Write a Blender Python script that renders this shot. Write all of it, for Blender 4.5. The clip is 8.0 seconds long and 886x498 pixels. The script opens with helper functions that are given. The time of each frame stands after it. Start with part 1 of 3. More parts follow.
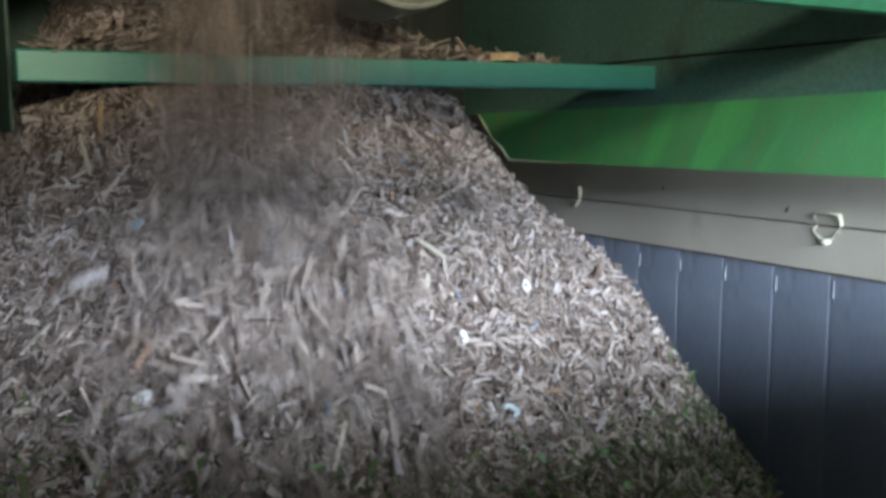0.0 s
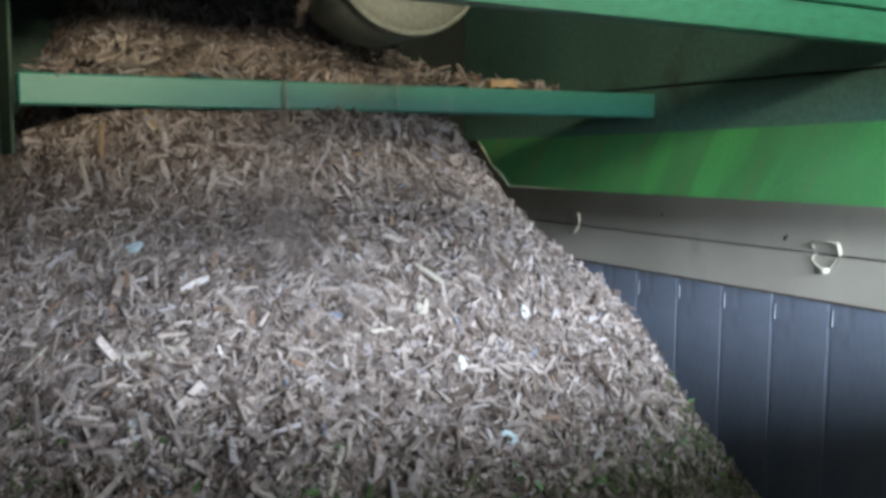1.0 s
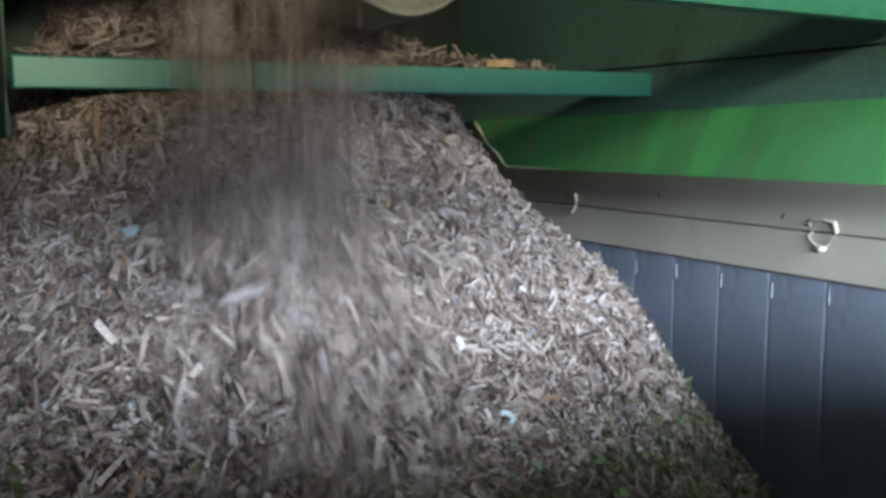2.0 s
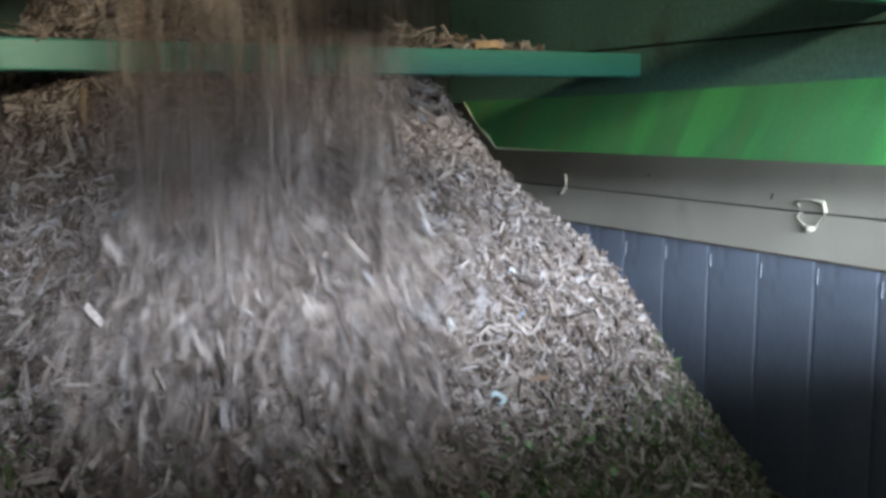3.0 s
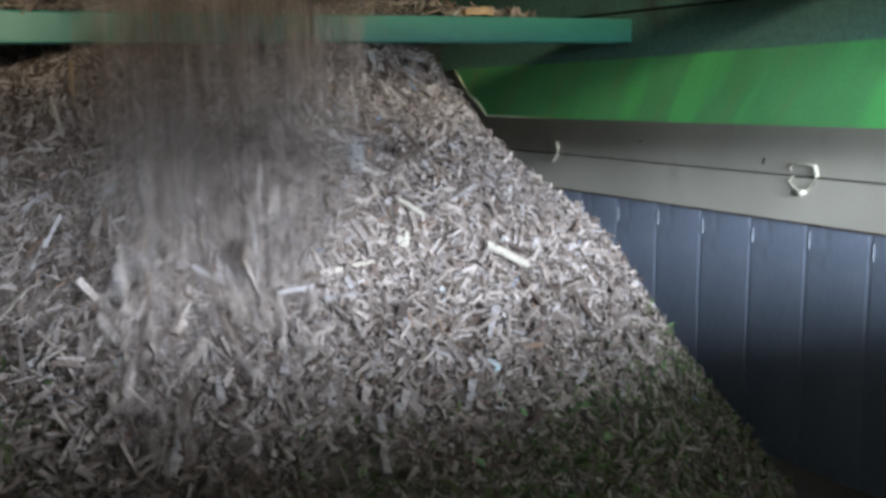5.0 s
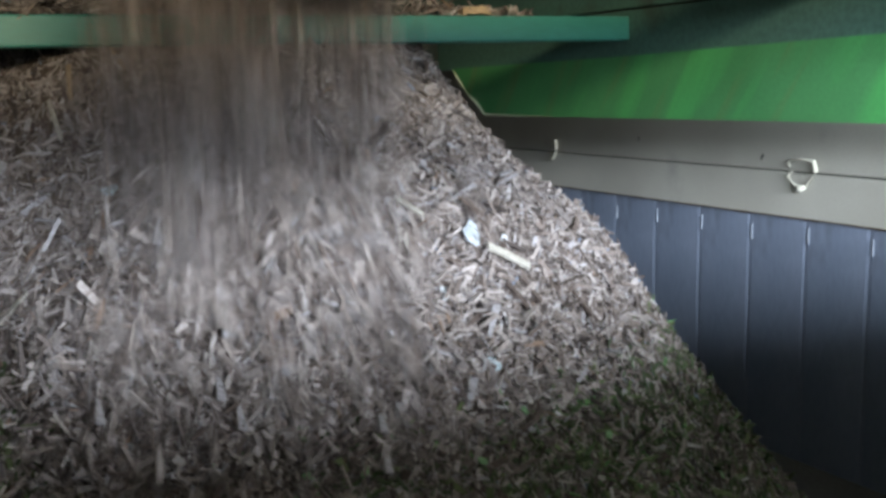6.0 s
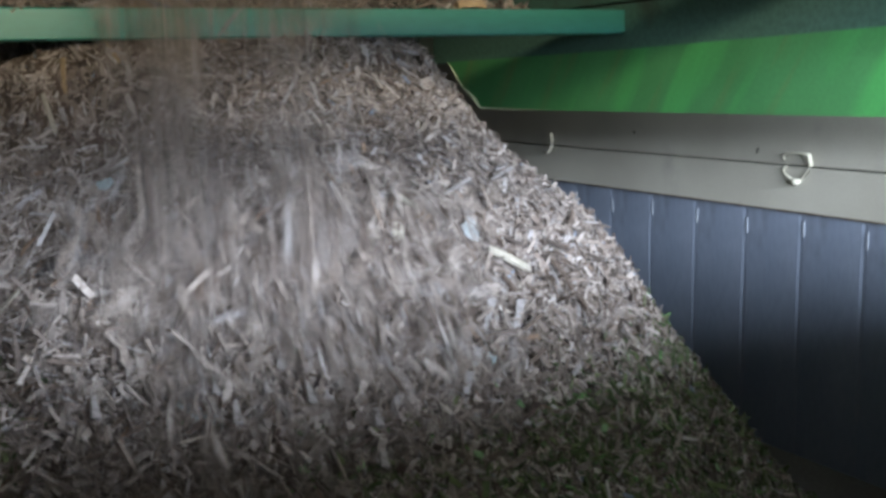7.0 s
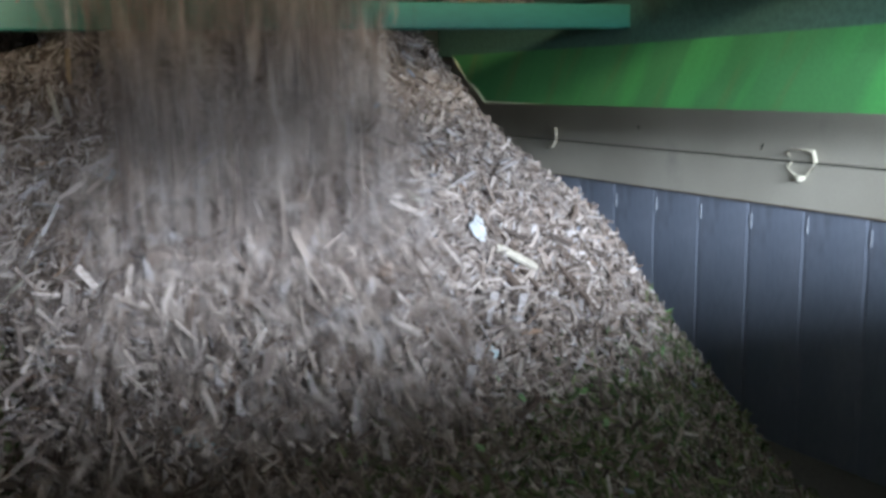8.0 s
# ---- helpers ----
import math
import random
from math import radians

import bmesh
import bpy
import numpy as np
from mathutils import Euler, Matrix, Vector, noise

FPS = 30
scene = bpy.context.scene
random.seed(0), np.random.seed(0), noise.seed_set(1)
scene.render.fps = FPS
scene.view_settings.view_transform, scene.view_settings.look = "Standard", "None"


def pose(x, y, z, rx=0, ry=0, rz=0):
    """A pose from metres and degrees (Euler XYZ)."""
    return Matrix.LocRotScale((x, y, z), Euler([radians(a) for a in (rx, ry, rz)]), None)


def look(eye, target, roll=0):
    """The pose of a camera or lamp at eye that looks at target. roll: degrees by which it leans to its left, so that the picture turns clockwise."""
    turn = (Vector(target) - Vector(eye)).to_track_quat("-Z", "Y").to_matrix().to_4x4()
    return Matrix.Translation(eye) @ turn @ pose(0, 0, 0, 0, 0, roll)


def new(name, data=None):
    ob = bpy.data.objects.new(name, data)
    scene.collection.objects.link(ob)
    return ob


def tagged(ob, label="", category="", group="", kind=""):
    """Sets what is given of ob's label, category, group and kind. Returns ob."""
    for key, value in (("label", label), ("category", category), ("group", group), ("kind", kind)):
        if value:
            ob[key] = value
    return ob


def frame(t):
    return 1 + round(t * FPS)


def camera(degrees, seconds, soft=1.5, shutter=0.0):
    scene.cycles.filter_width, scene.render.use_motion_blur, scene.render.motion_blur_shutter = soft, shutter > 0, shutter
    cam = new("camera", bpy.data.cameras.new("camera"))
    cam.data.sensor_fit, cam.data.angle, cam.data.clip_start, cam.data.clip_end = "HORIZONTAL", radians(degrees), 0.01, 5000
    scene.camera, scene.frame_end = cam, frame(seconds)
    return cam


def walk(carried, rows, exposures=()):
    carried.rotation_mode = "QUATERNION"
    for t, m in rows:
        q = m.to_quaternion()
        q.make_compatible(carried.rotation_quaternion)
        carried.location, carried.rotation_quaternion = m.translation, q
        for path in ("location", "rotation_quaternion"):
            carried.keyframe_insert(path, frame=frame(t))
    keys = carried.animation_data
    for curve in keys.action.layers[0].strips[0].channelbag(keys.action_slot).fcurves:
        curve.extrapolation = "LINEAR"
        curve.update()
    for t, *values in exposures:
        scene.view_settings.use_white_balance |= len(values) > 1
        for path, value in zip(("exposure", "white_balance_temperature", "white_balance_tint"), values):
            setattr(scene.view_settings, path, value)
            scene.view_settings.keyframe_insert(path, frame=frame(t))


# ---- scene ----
EYE_Z = 1.6
cam = camera(50.0, 8.0, soft=3.4, shutter=1.0)
PATH = [
    (0.0, -29.0, -7.0, 0.0), (0.2, -29.21, -6.61, -0.16), (0.4, -29.08, -6.27, -0.33), (0.5, -28.98, -5.96, -0.41),
    (0.6, -28.93, -5.66, -0.43), (0.7, -29.04, -5.28, -0.44), (0.8, -29.05, -5.18, -0.46), (0.9, -29.06, -5.22, -0.47),
    (1.0, -29.01, -5.47, -0.49), (1.1, -29.07, -5.79, -0.45), (1.2, -29.1, -5.98, -0.41), (2.3, -29.3, -6.94, 0.06),
    (2.5, -29.39, -7.28, 0.14), (2.9, -29.82, -7.72, 0.12), (3.0, -29.85, -7.71, 0.12), (3.2, -29.77, -7.68, 0.27),
    (3.5, -30.07, -7.94, 0.49), (3.8, -29.91, -7.89, 0.44), (4.0, -29.67, -8.36, 0.41), (4.2, -29.78, -8.51, 0.52),
    (4.5, -29.79, -9.02, 0.68), (4.6, -30.34, -9.46, 0.73), (4.7, -30.44, -9.58, 0.78), (5.8, -30.43, -9.63, 1.35),
    (6.0, -30.53, -9.62, 1.45), (6.2, -30.42, -9.76, 1.37), (6.4, -30.46, -9.91, 1.29), (6.5, -30.5, -9.96, 1.25),
    (6.7, -30.53, -10.02, 1.33), (6.8, -30.77, -10.09, 1.37), (7.0, -30.79, -10.01, 1.45), (7.2, -30.72, -9.94, 1.39),
    (7.5, -30.65, -10.08, 1.3), (7.6, -30.58, -10.17, 1.24), (7.8, -30.56, -10.21, 1.12), (8.0, -30.52, -10.39, 1.0),
]
walk(cam, [(t, pose(0, 0, EYE_Z, 90 + p, r, y)) for t, y, p, r in PATH])

# ---- light: overcast sky, and two added lamps standing in for daylight from behind ----
world = bpy.data.worlds.new("sky")
scene.world = world
world.use_nodes = True
wn = world.node_tree
sky = wn.nodes.new("ShaderNodeTexSky")
sky.sky_type, sky.sun_disc, sky.sun_elevation, sky.sun_rotation = "NISHITA", False, radians(38), radians(170)
wn.nodes["Background"].inputs["Strength"].default_value = 0.15
wn.links.new(sky.outputs["Color"], wn.nodes["Background"].inputs["Color"])

# Added lamp for the daylight behind the camera; no gate is known there.
low_lamp = new("added_lamp_low", bpy.data.lights.new("added_lamp_low", "AREA"))
low_lamp.data.shape, low_lamp.data.size, low_lamp.data.size_y = "RECTANGLE", 5.4, 0.6
low_lamp.data.energy, low_lamp.data.color = 1800, (0.83, 0.945, 1.07)
low_lamp.matrix_world = look((0.45, -3.95, 2.35), (0.45, 0.0, 2.35))

# Added warm lamp that brightens bar and upper stream; its source is unknown.
upper_light = new("added_lamp_upper", bpy.data.lights.new("added_lamp_upper", "AREA"))
upper_light.data.shape, upper_light.data.size, upper_light.data.size_y = "RECTANGLE", 5.4, 0.6
upper_light.data.energy, upper_light.data.color = 590, (1.0, 0.89, 0.64)
upper_light.matrix_world = look((0.45, -3.95, 3.5), (0.45, 0.0, 3.5))

# ---- materials ----


def nodes_of(name):
    m = bpy.data.materials.new(name)
    m.use_nodes = True
    t = m.node_tree
    return m, t, t.nodes["Principled BSDF"]


def ramp(t, stops, constant=False):
    r = t.nodes.new("ShaderNodeValToRGB")
    while len(r.color_ramp.elements) < len(stops):
        r.color_ramp.elements.new(0.5)
    for e, (p, c) in zip(r.color_ramp.elements, stops):
        e.position, e.color = p, (*c, 1)
    if constant:
        r.color_ramp.interpolation = "CONSTANT"
    return r


def noise_node(t, scale, detail=4, coord="Object", stretch=(1, 1, 1)):
    c = t.nodes.new("ShaderNodeTexCoord")
    mp = t.nodes.new("ShaderNodeMapping")
    mp.inputs["Scale"].default_value = stretch
    n = t.nodes.new("ShaderNodeTexNoise")
    n.inputs["Scale"].default_value, n.inputs["Detail"].default_value = scale, detail
    t.links.new(c.outputs[coord], mp.inputs["Vector"])
    t.links.new(mp.outputs["Vector"], n.inputs["Vector"])
    return n


def mix(t, a, b, fac, mode="MIX"):
    m = t.nodes.new("ShaderNodeMix")
    m.data_type, m.blend_type = "RGBA", mode
    for sock, v in ((m.inputs[0], fac), (m.inputs[6], a), (m.inputs[7], b)):
        if isinstance(v, (int, float)):
            sock.default_value = v
        elif isinstance(v, tuple):
            sock.default_value = (*v, 1)
        else:
            t.links.new(v, sock)
    return m.outputs[2]


def bump(t, bsdf, height, strength, distance):
    b = t.nodes.new("ShaderNodeBump")
    b.inputs["Strength"].default_value, b.inputs["Distance"].default_value = strength, distance
    t.links.new(height, b.inputs["Height"])
    t.links.new(b.outputs["Normal"], bsdf.inputs["Normal"])


def surface(name, low, high, rough, big=1.3, fine=40, stretch=(1, 1, 1), relief=0.002, dirt=None, dirt_at=0.62, metal=0.0, speck=1.0):
    """Two scales of colour, optional blotches of dirt, and fine relief."""
    m, t, b = nodes_of(name)
    n1, n2 = noise_node(t, big, 5, stretch=stretch), noise_node(t, fine, 3, stretch=stretch)
    col = ramp(t, [(0.35, low), (0.65, high)])
    t.links.new(n1.outputs["Fac"], col.inputs["Fac"])
    grain = ramp(t, [(0.3, (1 - 0.22 * speck,) * 3), (0.7, (1 + 0.12 * speck,) * 3)])
    t.links.new(n2.outputs["Fac"], grain.inputs["Fac"])
    out = mix(t, col.outputs["Color"], grain.outputs["Color"], 1.0, "MULTIPLY")
    if dirt:
        n3 = noise_node(t, big * 2.3, 8, stretch=stretch)
        f = ramp(t, [(dirt_at, (0, 0, 0)), (dirt_at + 0.14, (0.8, 0.8, 0.8))])
        t.links.new(n3.outputs["Fac"], f.inputs["Fac"])
        out = mix(t, out, dirt, f.outputs["Color"])
    t.links.new(out, b.inputs["Base Color"])
    b.inputs["Roughness"].default_value, b.inputs["Metallic"].default_value = rough, metal
    bump(t, b, n2.outputs["Fac"], 0.5, relief)
    return m


def chip_material(name, stops, per="island"):
    """Shredded wood: every splinter its own tone, with grain and stains."""
    m, t, b = nodes_of(name)
    if per == "island":
        src = t.nodes.new("ShaderNodeNewGeometry").outputs["Random Per Island"]
    else:
        src = t.nodes.new("ShaderNodeObjectInfo").outputs["Random"]
    col = ramp(t, stops, True)
    t.links.new(src, col.inputs["Fac"])
    n2 = noise_node(t, 90, 3)
    g = ramp(t, [(0.3, (0.7, 0.68, 0.66)), (0.7, (1.15, 1.15, 1.15))])
    t.links.new(n2.outputs["Fac"], g.inputs["Fac"])
    t.links.new(mix(t, col.outputs["Color"], g.outputs["Color"], 1.0, "MULTIPLY"), b.inputs["Base Color"])
    b.inputs["Roughness"].default_value = 0.85
    bump(t, b, n2.outputs["Fac"], 0.6, 0.002)
    return m


WOOD = [
    (0.0, (0.104, 0.076, 0.064)), (0.12, (0.207, 0.165, 0.148)), (0.26, (0.276, 0.231, 0.212)), (0.4, (0.151, 0.122, 0.113)),
    (0.52, (0.345, 0.297, 0.28)), (0.65, (0.227, 0.195, 0.188)), (0.76, (0.414, 0.363, 0.349)), (0.86, (0.069, 0.053, 0.048)),
    (0.92, (0.318, 0.297, 0.311)), (0.965, (0.469, 0.436, 0.445)), (0.985, (0.248, 0.165, 0.12)), (0.993, (0.207, 0.251, 0.338)),
    (0.997, (0.537, 0.528, 0.584)),
]
mat_chips = chip_material("shredded_wood", WOOD)
mat_chip_single = chip_material("wood_splinter", WOOD, "object")
mat_foot_green = chip_material("green_shreds", [(0.0, (0.05, 0.085, 0.028)), (0.3, (0.11, 0.14, 0.06)), (0.55, (0.07, 0.105, 0.045)), (0.75, (0.16, 0.20, 0.09)), (0.93, (0.11, 0.25, 0.08))])
mat_heap_core = surface("heap_core", (0.05, 0.038, 0.028), (0.13, 0.10, 0.075), 0.95, 6, 60, relief=0.01)
mat_bar = surface("teal_paint", (0.026, 0.175, 0.145), (0.038, 0.21, 0.175), 0.42, 2.0, 70, (0.3, 1, 1), 0.0004, (0.10, 0.13, 0.10), 0.66, speck=0.4)


def streaked_paint(name):
    """Bright green paint with slanting scuffs and brownish rubbed patches."""
    m, t, b = nodes_of(name)
    base = noise_node(t, 2.5, 5)
    col = ramp(t, [(0.35, (0.072, 0.28, 0.092)), (0.65, (0.096, 0.34, 0.12))])
    t.links.new(base.outputs["Fac"], col.inputs["Fac"])
    scuff = noise_node(t, 2.2, 4, stretch=(1, 0.36, 3.2))
    scuff.inputs["Distortion"].default_value = 0.3
    slant = scuff.inputs["Vector"].links[0].from_node
    slant.vector_type = "TEXTURE"
    slant.inputs["Rotation"].default_value = (radians(31), 0, 0)
    f1 = ramp(t, [(0.54, (0, 0, 0)), (0.68, (0.75, 0.75, 0.75))])
    f2 = ramp(t, [(0.30, (0.75, 0.75, 0.75)), (0.44, (0, 0, 0))])
    t.links.new(scuff.outputs["Fac"], f1.inputs["Fac"])
    t.links.new(scuff.outputs["Fac"], f2.inputs["Fac"])
    out = mix(t, col.outputs["Color"], (0.10, 0.48, 0.13), f1.outputs["Color"])
    out = mix(t, out, (0.20, 0.24, 0.085), f2.outputs["Color"])
    n2 = noise_node(t, 70, 3)
    g = ramp(t, [(0.3, (0.93, 0.93, 0.93)), (0.7, (1.05, 1.05, 1.05))])
    t.links.new(n2.outputs["Fac"], g.inputs["Fac"])
    t.links.new(mix(t, out, g.outputs["Color"], 1.0, "MULTIPLY"), b.inputs["Base Color"])
    b.inputs["Roughness"].default_value = 0.45
    bump(t, b, n2.outputs["Fac"], 0.4, 0.0006)
    return m


mat_plate = streaked_paint("bright_green_paint")
mat_panel = surface("dark_green_paint", (0.075, 0.165, 0.132), (0.10, 0.205, 0.165), 0.5, 1.5, 50, (1, 1, 1), 0.0008, (0.06, 0.07, 0.055), 0.6)
# Darker version of the panel green, with shade mixed into the colour.
mat_green_shade = surface("shaded_dark_green", (0.014, 0.04, 0.03), (0.022, 0.06, 0.042), 0.7, 2, 50)
# Near-black copy of the panel paint: the recess's shade is put in its colour.
mat_recess_shade = surface("recess_shade_steel", (0.008, 0.015, 0.012), (0.015, 0.025, 0.019), 0.8, 2, 50)
mat_beam = surface("light_green_paint", (0.030, 0.20, 0.145), (0.042, 0.24, 0.17), 0.42, 2.0, 60, (0.3, 1, 1), 0.0006, (0.14, 0.2, 0.13), 0.66)
mat_worn_edge = surface("worn_edge", (0.5, 0.55, 0.30), (0.75, 0.78, 0.55), 0.6, 12, 90)
mat_concrete = surface("concrete", (0.342, 0.322, 0.278), (0.41, 0.39, 0.34), 0.9, 1.6, 120, (1, 1, 1), 0.0004, (0.27, 0.26, 0.23), 0.6, speck=0.3)
mat_sheet = surface("blue_grey_sheet", (0.164, 0.194, 0.262), (0.216, 0.248, 0.322), 0.5, 2.2, 60, (1, 1, 0.35), 0.0004, (0.07, 0.075, 0.085), 0.58, speck=0.4)
mat_rope = surface("pale_rope", (0.55, 0.52, 0.42), (0.72, 0.69, 0.58), 0.9, 20, 200, relief=0.003)
mat_drum = surface("grey_drum", (0.13, 0.145, 0.13), (0.18, 0.195, 0.175), 0.55, 3, 60, relief=0.001, dirt=(0.2, 0.18, 0.15))
mat_wall = surface("hall_wall", (0.10, 0.104, 0.10), (0.15, 0.155, 0.148), 0.9, 0.8, 40)
mat_floor = surface("concrete_floor", (0.10, 0.097, 0.09), (0.15, 0.147, 0.138), 0.9, 0.9, 60)
mat_dark = surface("dark_seam", (0.008, 0.012, 0.01), (0.02, 0.025, 0.02), 0.9, 5, 50)
mat_rust = surface("brown_grime", (0.06, 0.045, 0.035), (0.11, 0.085, 0.065), 0.9, 9, 80)
mat_white_bit = surface("white_plastic", (0.55, 0.57, 0.60), (0.66, 0.68, 0.71), 0.5, 12, 90)
mat_blue_bit = surface("pale_blue_plastic", (0.34, 0.44, 0.50), (0.44, 0.55, 0.60), 0.45, 12, 90)
mat_grey_bit = surface("grey_plastic", (0.42, 0.45, 0.49), (0.52, 0.55, 0.59), 0.5, 12, 90)
mat_pale_wood = surface("pale_splintered_wood", (0.37, 0.335, 0.29), (0.47, 0.435, 0.385), 0.8, 14, 120, (1, 1, 0.2))
mat_tan_wood = surface("tan_wood_block", (0.28, 0.20, 0.125), (0.38, 0.28, 0.18), 0.85, 14, 120)

# ---- mesh helpers ----


def add_box(bm, lo, hi, bevel=0.0):
    r = bmesh.ops.create_cube(bm, size=1.0)
    c = [(a + b) / 2 for a, b in zip(lo, hi)]
    s = [b - a for a, b in zip(lo, hi)]
    bmesh.ops.transform(bm, matrix=Matrix.Translation(c) @ Matrix.Diagonal((*s, 1)), verts=r["verts"])
    if bevel:
        es = list({e for v in r["verts"] for e in v.link_edges})
        bmesh.ops.bevel(bm, geom=es, offset=bevel, segments=2, affect="EDGES", profile=0.5)
    return bm


def box(lo, hi, bevel=0.0):
    return add_box(bmesh.new(), lo, hi, bevel)


def mesh_of(name, bm, material, smooth=False):
    me = bpy.data.meshes.new(name)
    bmesh.ops.recalc_face_normals(bm, faces=bm.faces)
    bm.to_mesh(me)
    bm.free()
    me.materials.append(material)
    if smooth:
        for p in me.polygons:
            p.use_smooth = True
    return me


def part(name, bm, material, parent=None, label="", smooth=False):
    ob = new(name, mesh_of(name, bm, material, smooth))
    ob.parent = parent
    return tagged(ob, label)


def piece(name, me, parent, m):
    ob = new(name, me)
    ob.parent = parent
    ob.matrix_basis = m
    return ob


def prism(points, axis_from, axis_to, axis=0):
    """A flat outline (pairs in the two other axes) pushed from one place to another along an axis."""
    bm = bmesh.new()

    def v3(p, a):
        q = list(p)
        q.insert(axis, a)
        return bm.verts.new(q)
    a = [v3(p, axis_from) for p in points]
    b = [v3(p, axis_to) for p in points]
    bm.faces.new(a)
    bm.faces.new(list(reversed(b)))
    for i in range(len(points)):
        j = (i + 1) % len(points)
        bm.faces.new((a[i], b[i], b[j], a[j]))
    return bm


def tube(path, radius, sides=8, closed=False):
    """A round rod along a path of points; radius may be a list."""
    bm = bmesh.new()
    pts = [Vector(p) for p in path]
    rings = []
    for i, p in enumerate(pts):
        a = pts[i - 1] if i or closed else p
        b = pts[(i + 1) % len(pts)] if i < len(pts) - 1 or closed else p
        q = (b - a).to_track_quat("Z", "Y")
        r = radius[i] if isinstance(radius, (list, tuple)) else radius
        rings.append([bm.verts.new(p + q @ Vector((r * math.cos(k * math.tau / sides), r * math.sin(k * math.tau / sides), 0))) for k in range(sides)])
    n = len(rings)
    for i in range(n if closed else n - 1):
        r0, r1 = rings[i], rings[(i + 1) % n]
        for k in range(sides):
            bm.faces.new((r0[k], r0[(k + 1) % sides], r1[(k + 1) % sides], r1[k]))
    if not closed:
        bm.faces.new(rings[0])
        bm.faces.new(list(reversed(rings[-1])))
    return bm


# ---- the heap's form ----
AX, AY, AZ, SLOPE = 1.20, 3.707, 2.747, 1.154
rng = np.random.default_rng(7)


def heap_z(x, y):
    """Height of the heap: a steep cone with soft swellings."""
    wide = np.where(x > AX, 0.902, 0.944)
    r = np.sqrt(((x - AX) / wide) ** 2 + (y - AY) ** 2 + 0.03)
    z = AZ - SLOPE * r
    z = z + 0.035 * np.sin(3.1 * x + 1.2) * np.sin(2.7 * y + 0.4) + 0.015 * np.sin(9.0 * x + 2.0 * y) * np.sin(7.0 * y - 3.0 * x)
    near = 1 / (1 + np.exp((x - 1.75) / 0.12))
    z = z - near * 0.13 * np.exp(-((y - 2.83) / 0.19) ** 2) + near * 0.03 * np.exp(-((y - 2.35) / 0.2) ** 2)
    z = z + 0.12 * np.exp(-(((x - 2.08) / 0.25) ** 2 + ((y - 2.45) / 0.3) ** 2))
    z = z + 0.42 * np.exp(-(((x - 0.55) / 0.22) ** 2 + ((y - 3.32) / 0.35) ** 2))
    z = z - 0.085 * np.exp(-(((x - 1.98) / 0.3) ** 2 + ((y - 3.15) / 0.4) ** 2))
    return np.maximum(z, 0.0)


def heap_normal(x, y):
    e = 0.02
    gx = (heap_z(x + e, y) - heap_z(x - e, y)) / (2 * e)
    gy = (heap_z(x, y + e) - heap_z(x, y - e)) / (2 * e)
    n = np.stack([-gx, -gy, np.ones_like(gx)], -1)
    return n / np.linalg.norm(n, axis=-1, keepdims=True)


def splinters(count, lengths, rnd, widths=(0.08, 0.23)):
    """Vertices (count, 12, 3) of bent, tapered splinters about the origin, long in x, flat in z."""
    L = rnd.uniform(*lengths, count) * rnd.choice([0.45, 0.7, 1.0, 1.7], count)
    W = np.clip(L * rnd.uniform(*widths, count), 0.004, 0.035)
    H = np.clip(W * rnd.uniform(0.15, 0.5, count), 0.002, 0.009)
    bend = rnd.normal(0, 0.035, count) * L
    side = rnd.normal(0, 0.03, count) * L
    v = np.zeros((count, 12, 3))
    for s, u in enumerate((-0.5, rnd.uniform(-0.15, 0.15, count), 0.5)):
        taper = rnd.uniform(0.35, 1.05, count) if s != 1 else rnd.uniform(0.9, 1.15, count)
        mid = 0 if s != 1 else 1
        for k, (a, b) in enumerate(((-1, -1), (1, -1), (1, 1), (-1, 1))):
            v[:, s * 4 + k, 0] = u * L + rnd.normal(0, 0.05, count) * L
            v[:, s * 4 + k, 1] = a * W / 2 * taper + mid * side
            v[:, s * 4 + k, 2] = b * H / 2 * taper + mid * bend
    return v


QUADS = [(0, 3, 2, 1), (8, 9, 10, 11)] + [(s * 4 + k, s * 4 + (k + 1) % 4, s * 4 + 4 + (k + 1) % 4, s * 4 + 4 + k) for s in (0, 1) for k in range(4)]


PLAIN = [(0, 3, 2, 1), (4, 5, 6, 7)] + [(k, (k + 1) % 4, 4 + (k + 1) % 4, 4 + k) for k in range(4)]


def splinter_mesh(name, verts, material, plain=False):
    n = len(verts)
    if plain:
        verts = np.concatenate([verts[:, :4], verts[:, 8:]], 1)
    faces = (np.array(PLAIN if plain else QUADS)[None] + (8 if plain else 12) * np.arange(n)[:, None, None]).reshape(-1, 4)
    me = bpy.data.meshes.new(name)
    me.from_pydata(verts.reshape(-1, 3).tolist(), [], faces.tolist())
    me.materials.append(material)
    return me


def frames_on(nrm, rnd, tilt):
    """Rotation matrices whose z is near the normals, turned at random about it."""
    n = nrm + rnd.normal(0, tilt, nrm.shape)
    n /= np.linalg.norm(n, axis=1, keepdims=True)
    a = rnd.normal(size=nrm.shape)
    x = a - (a * n).sum(1, keepdims=True) * n
    x /= np.linalg.norm(x, axis=1, keepdims=True)
    return np.stack([x, np.cross(n, x), n], -1)


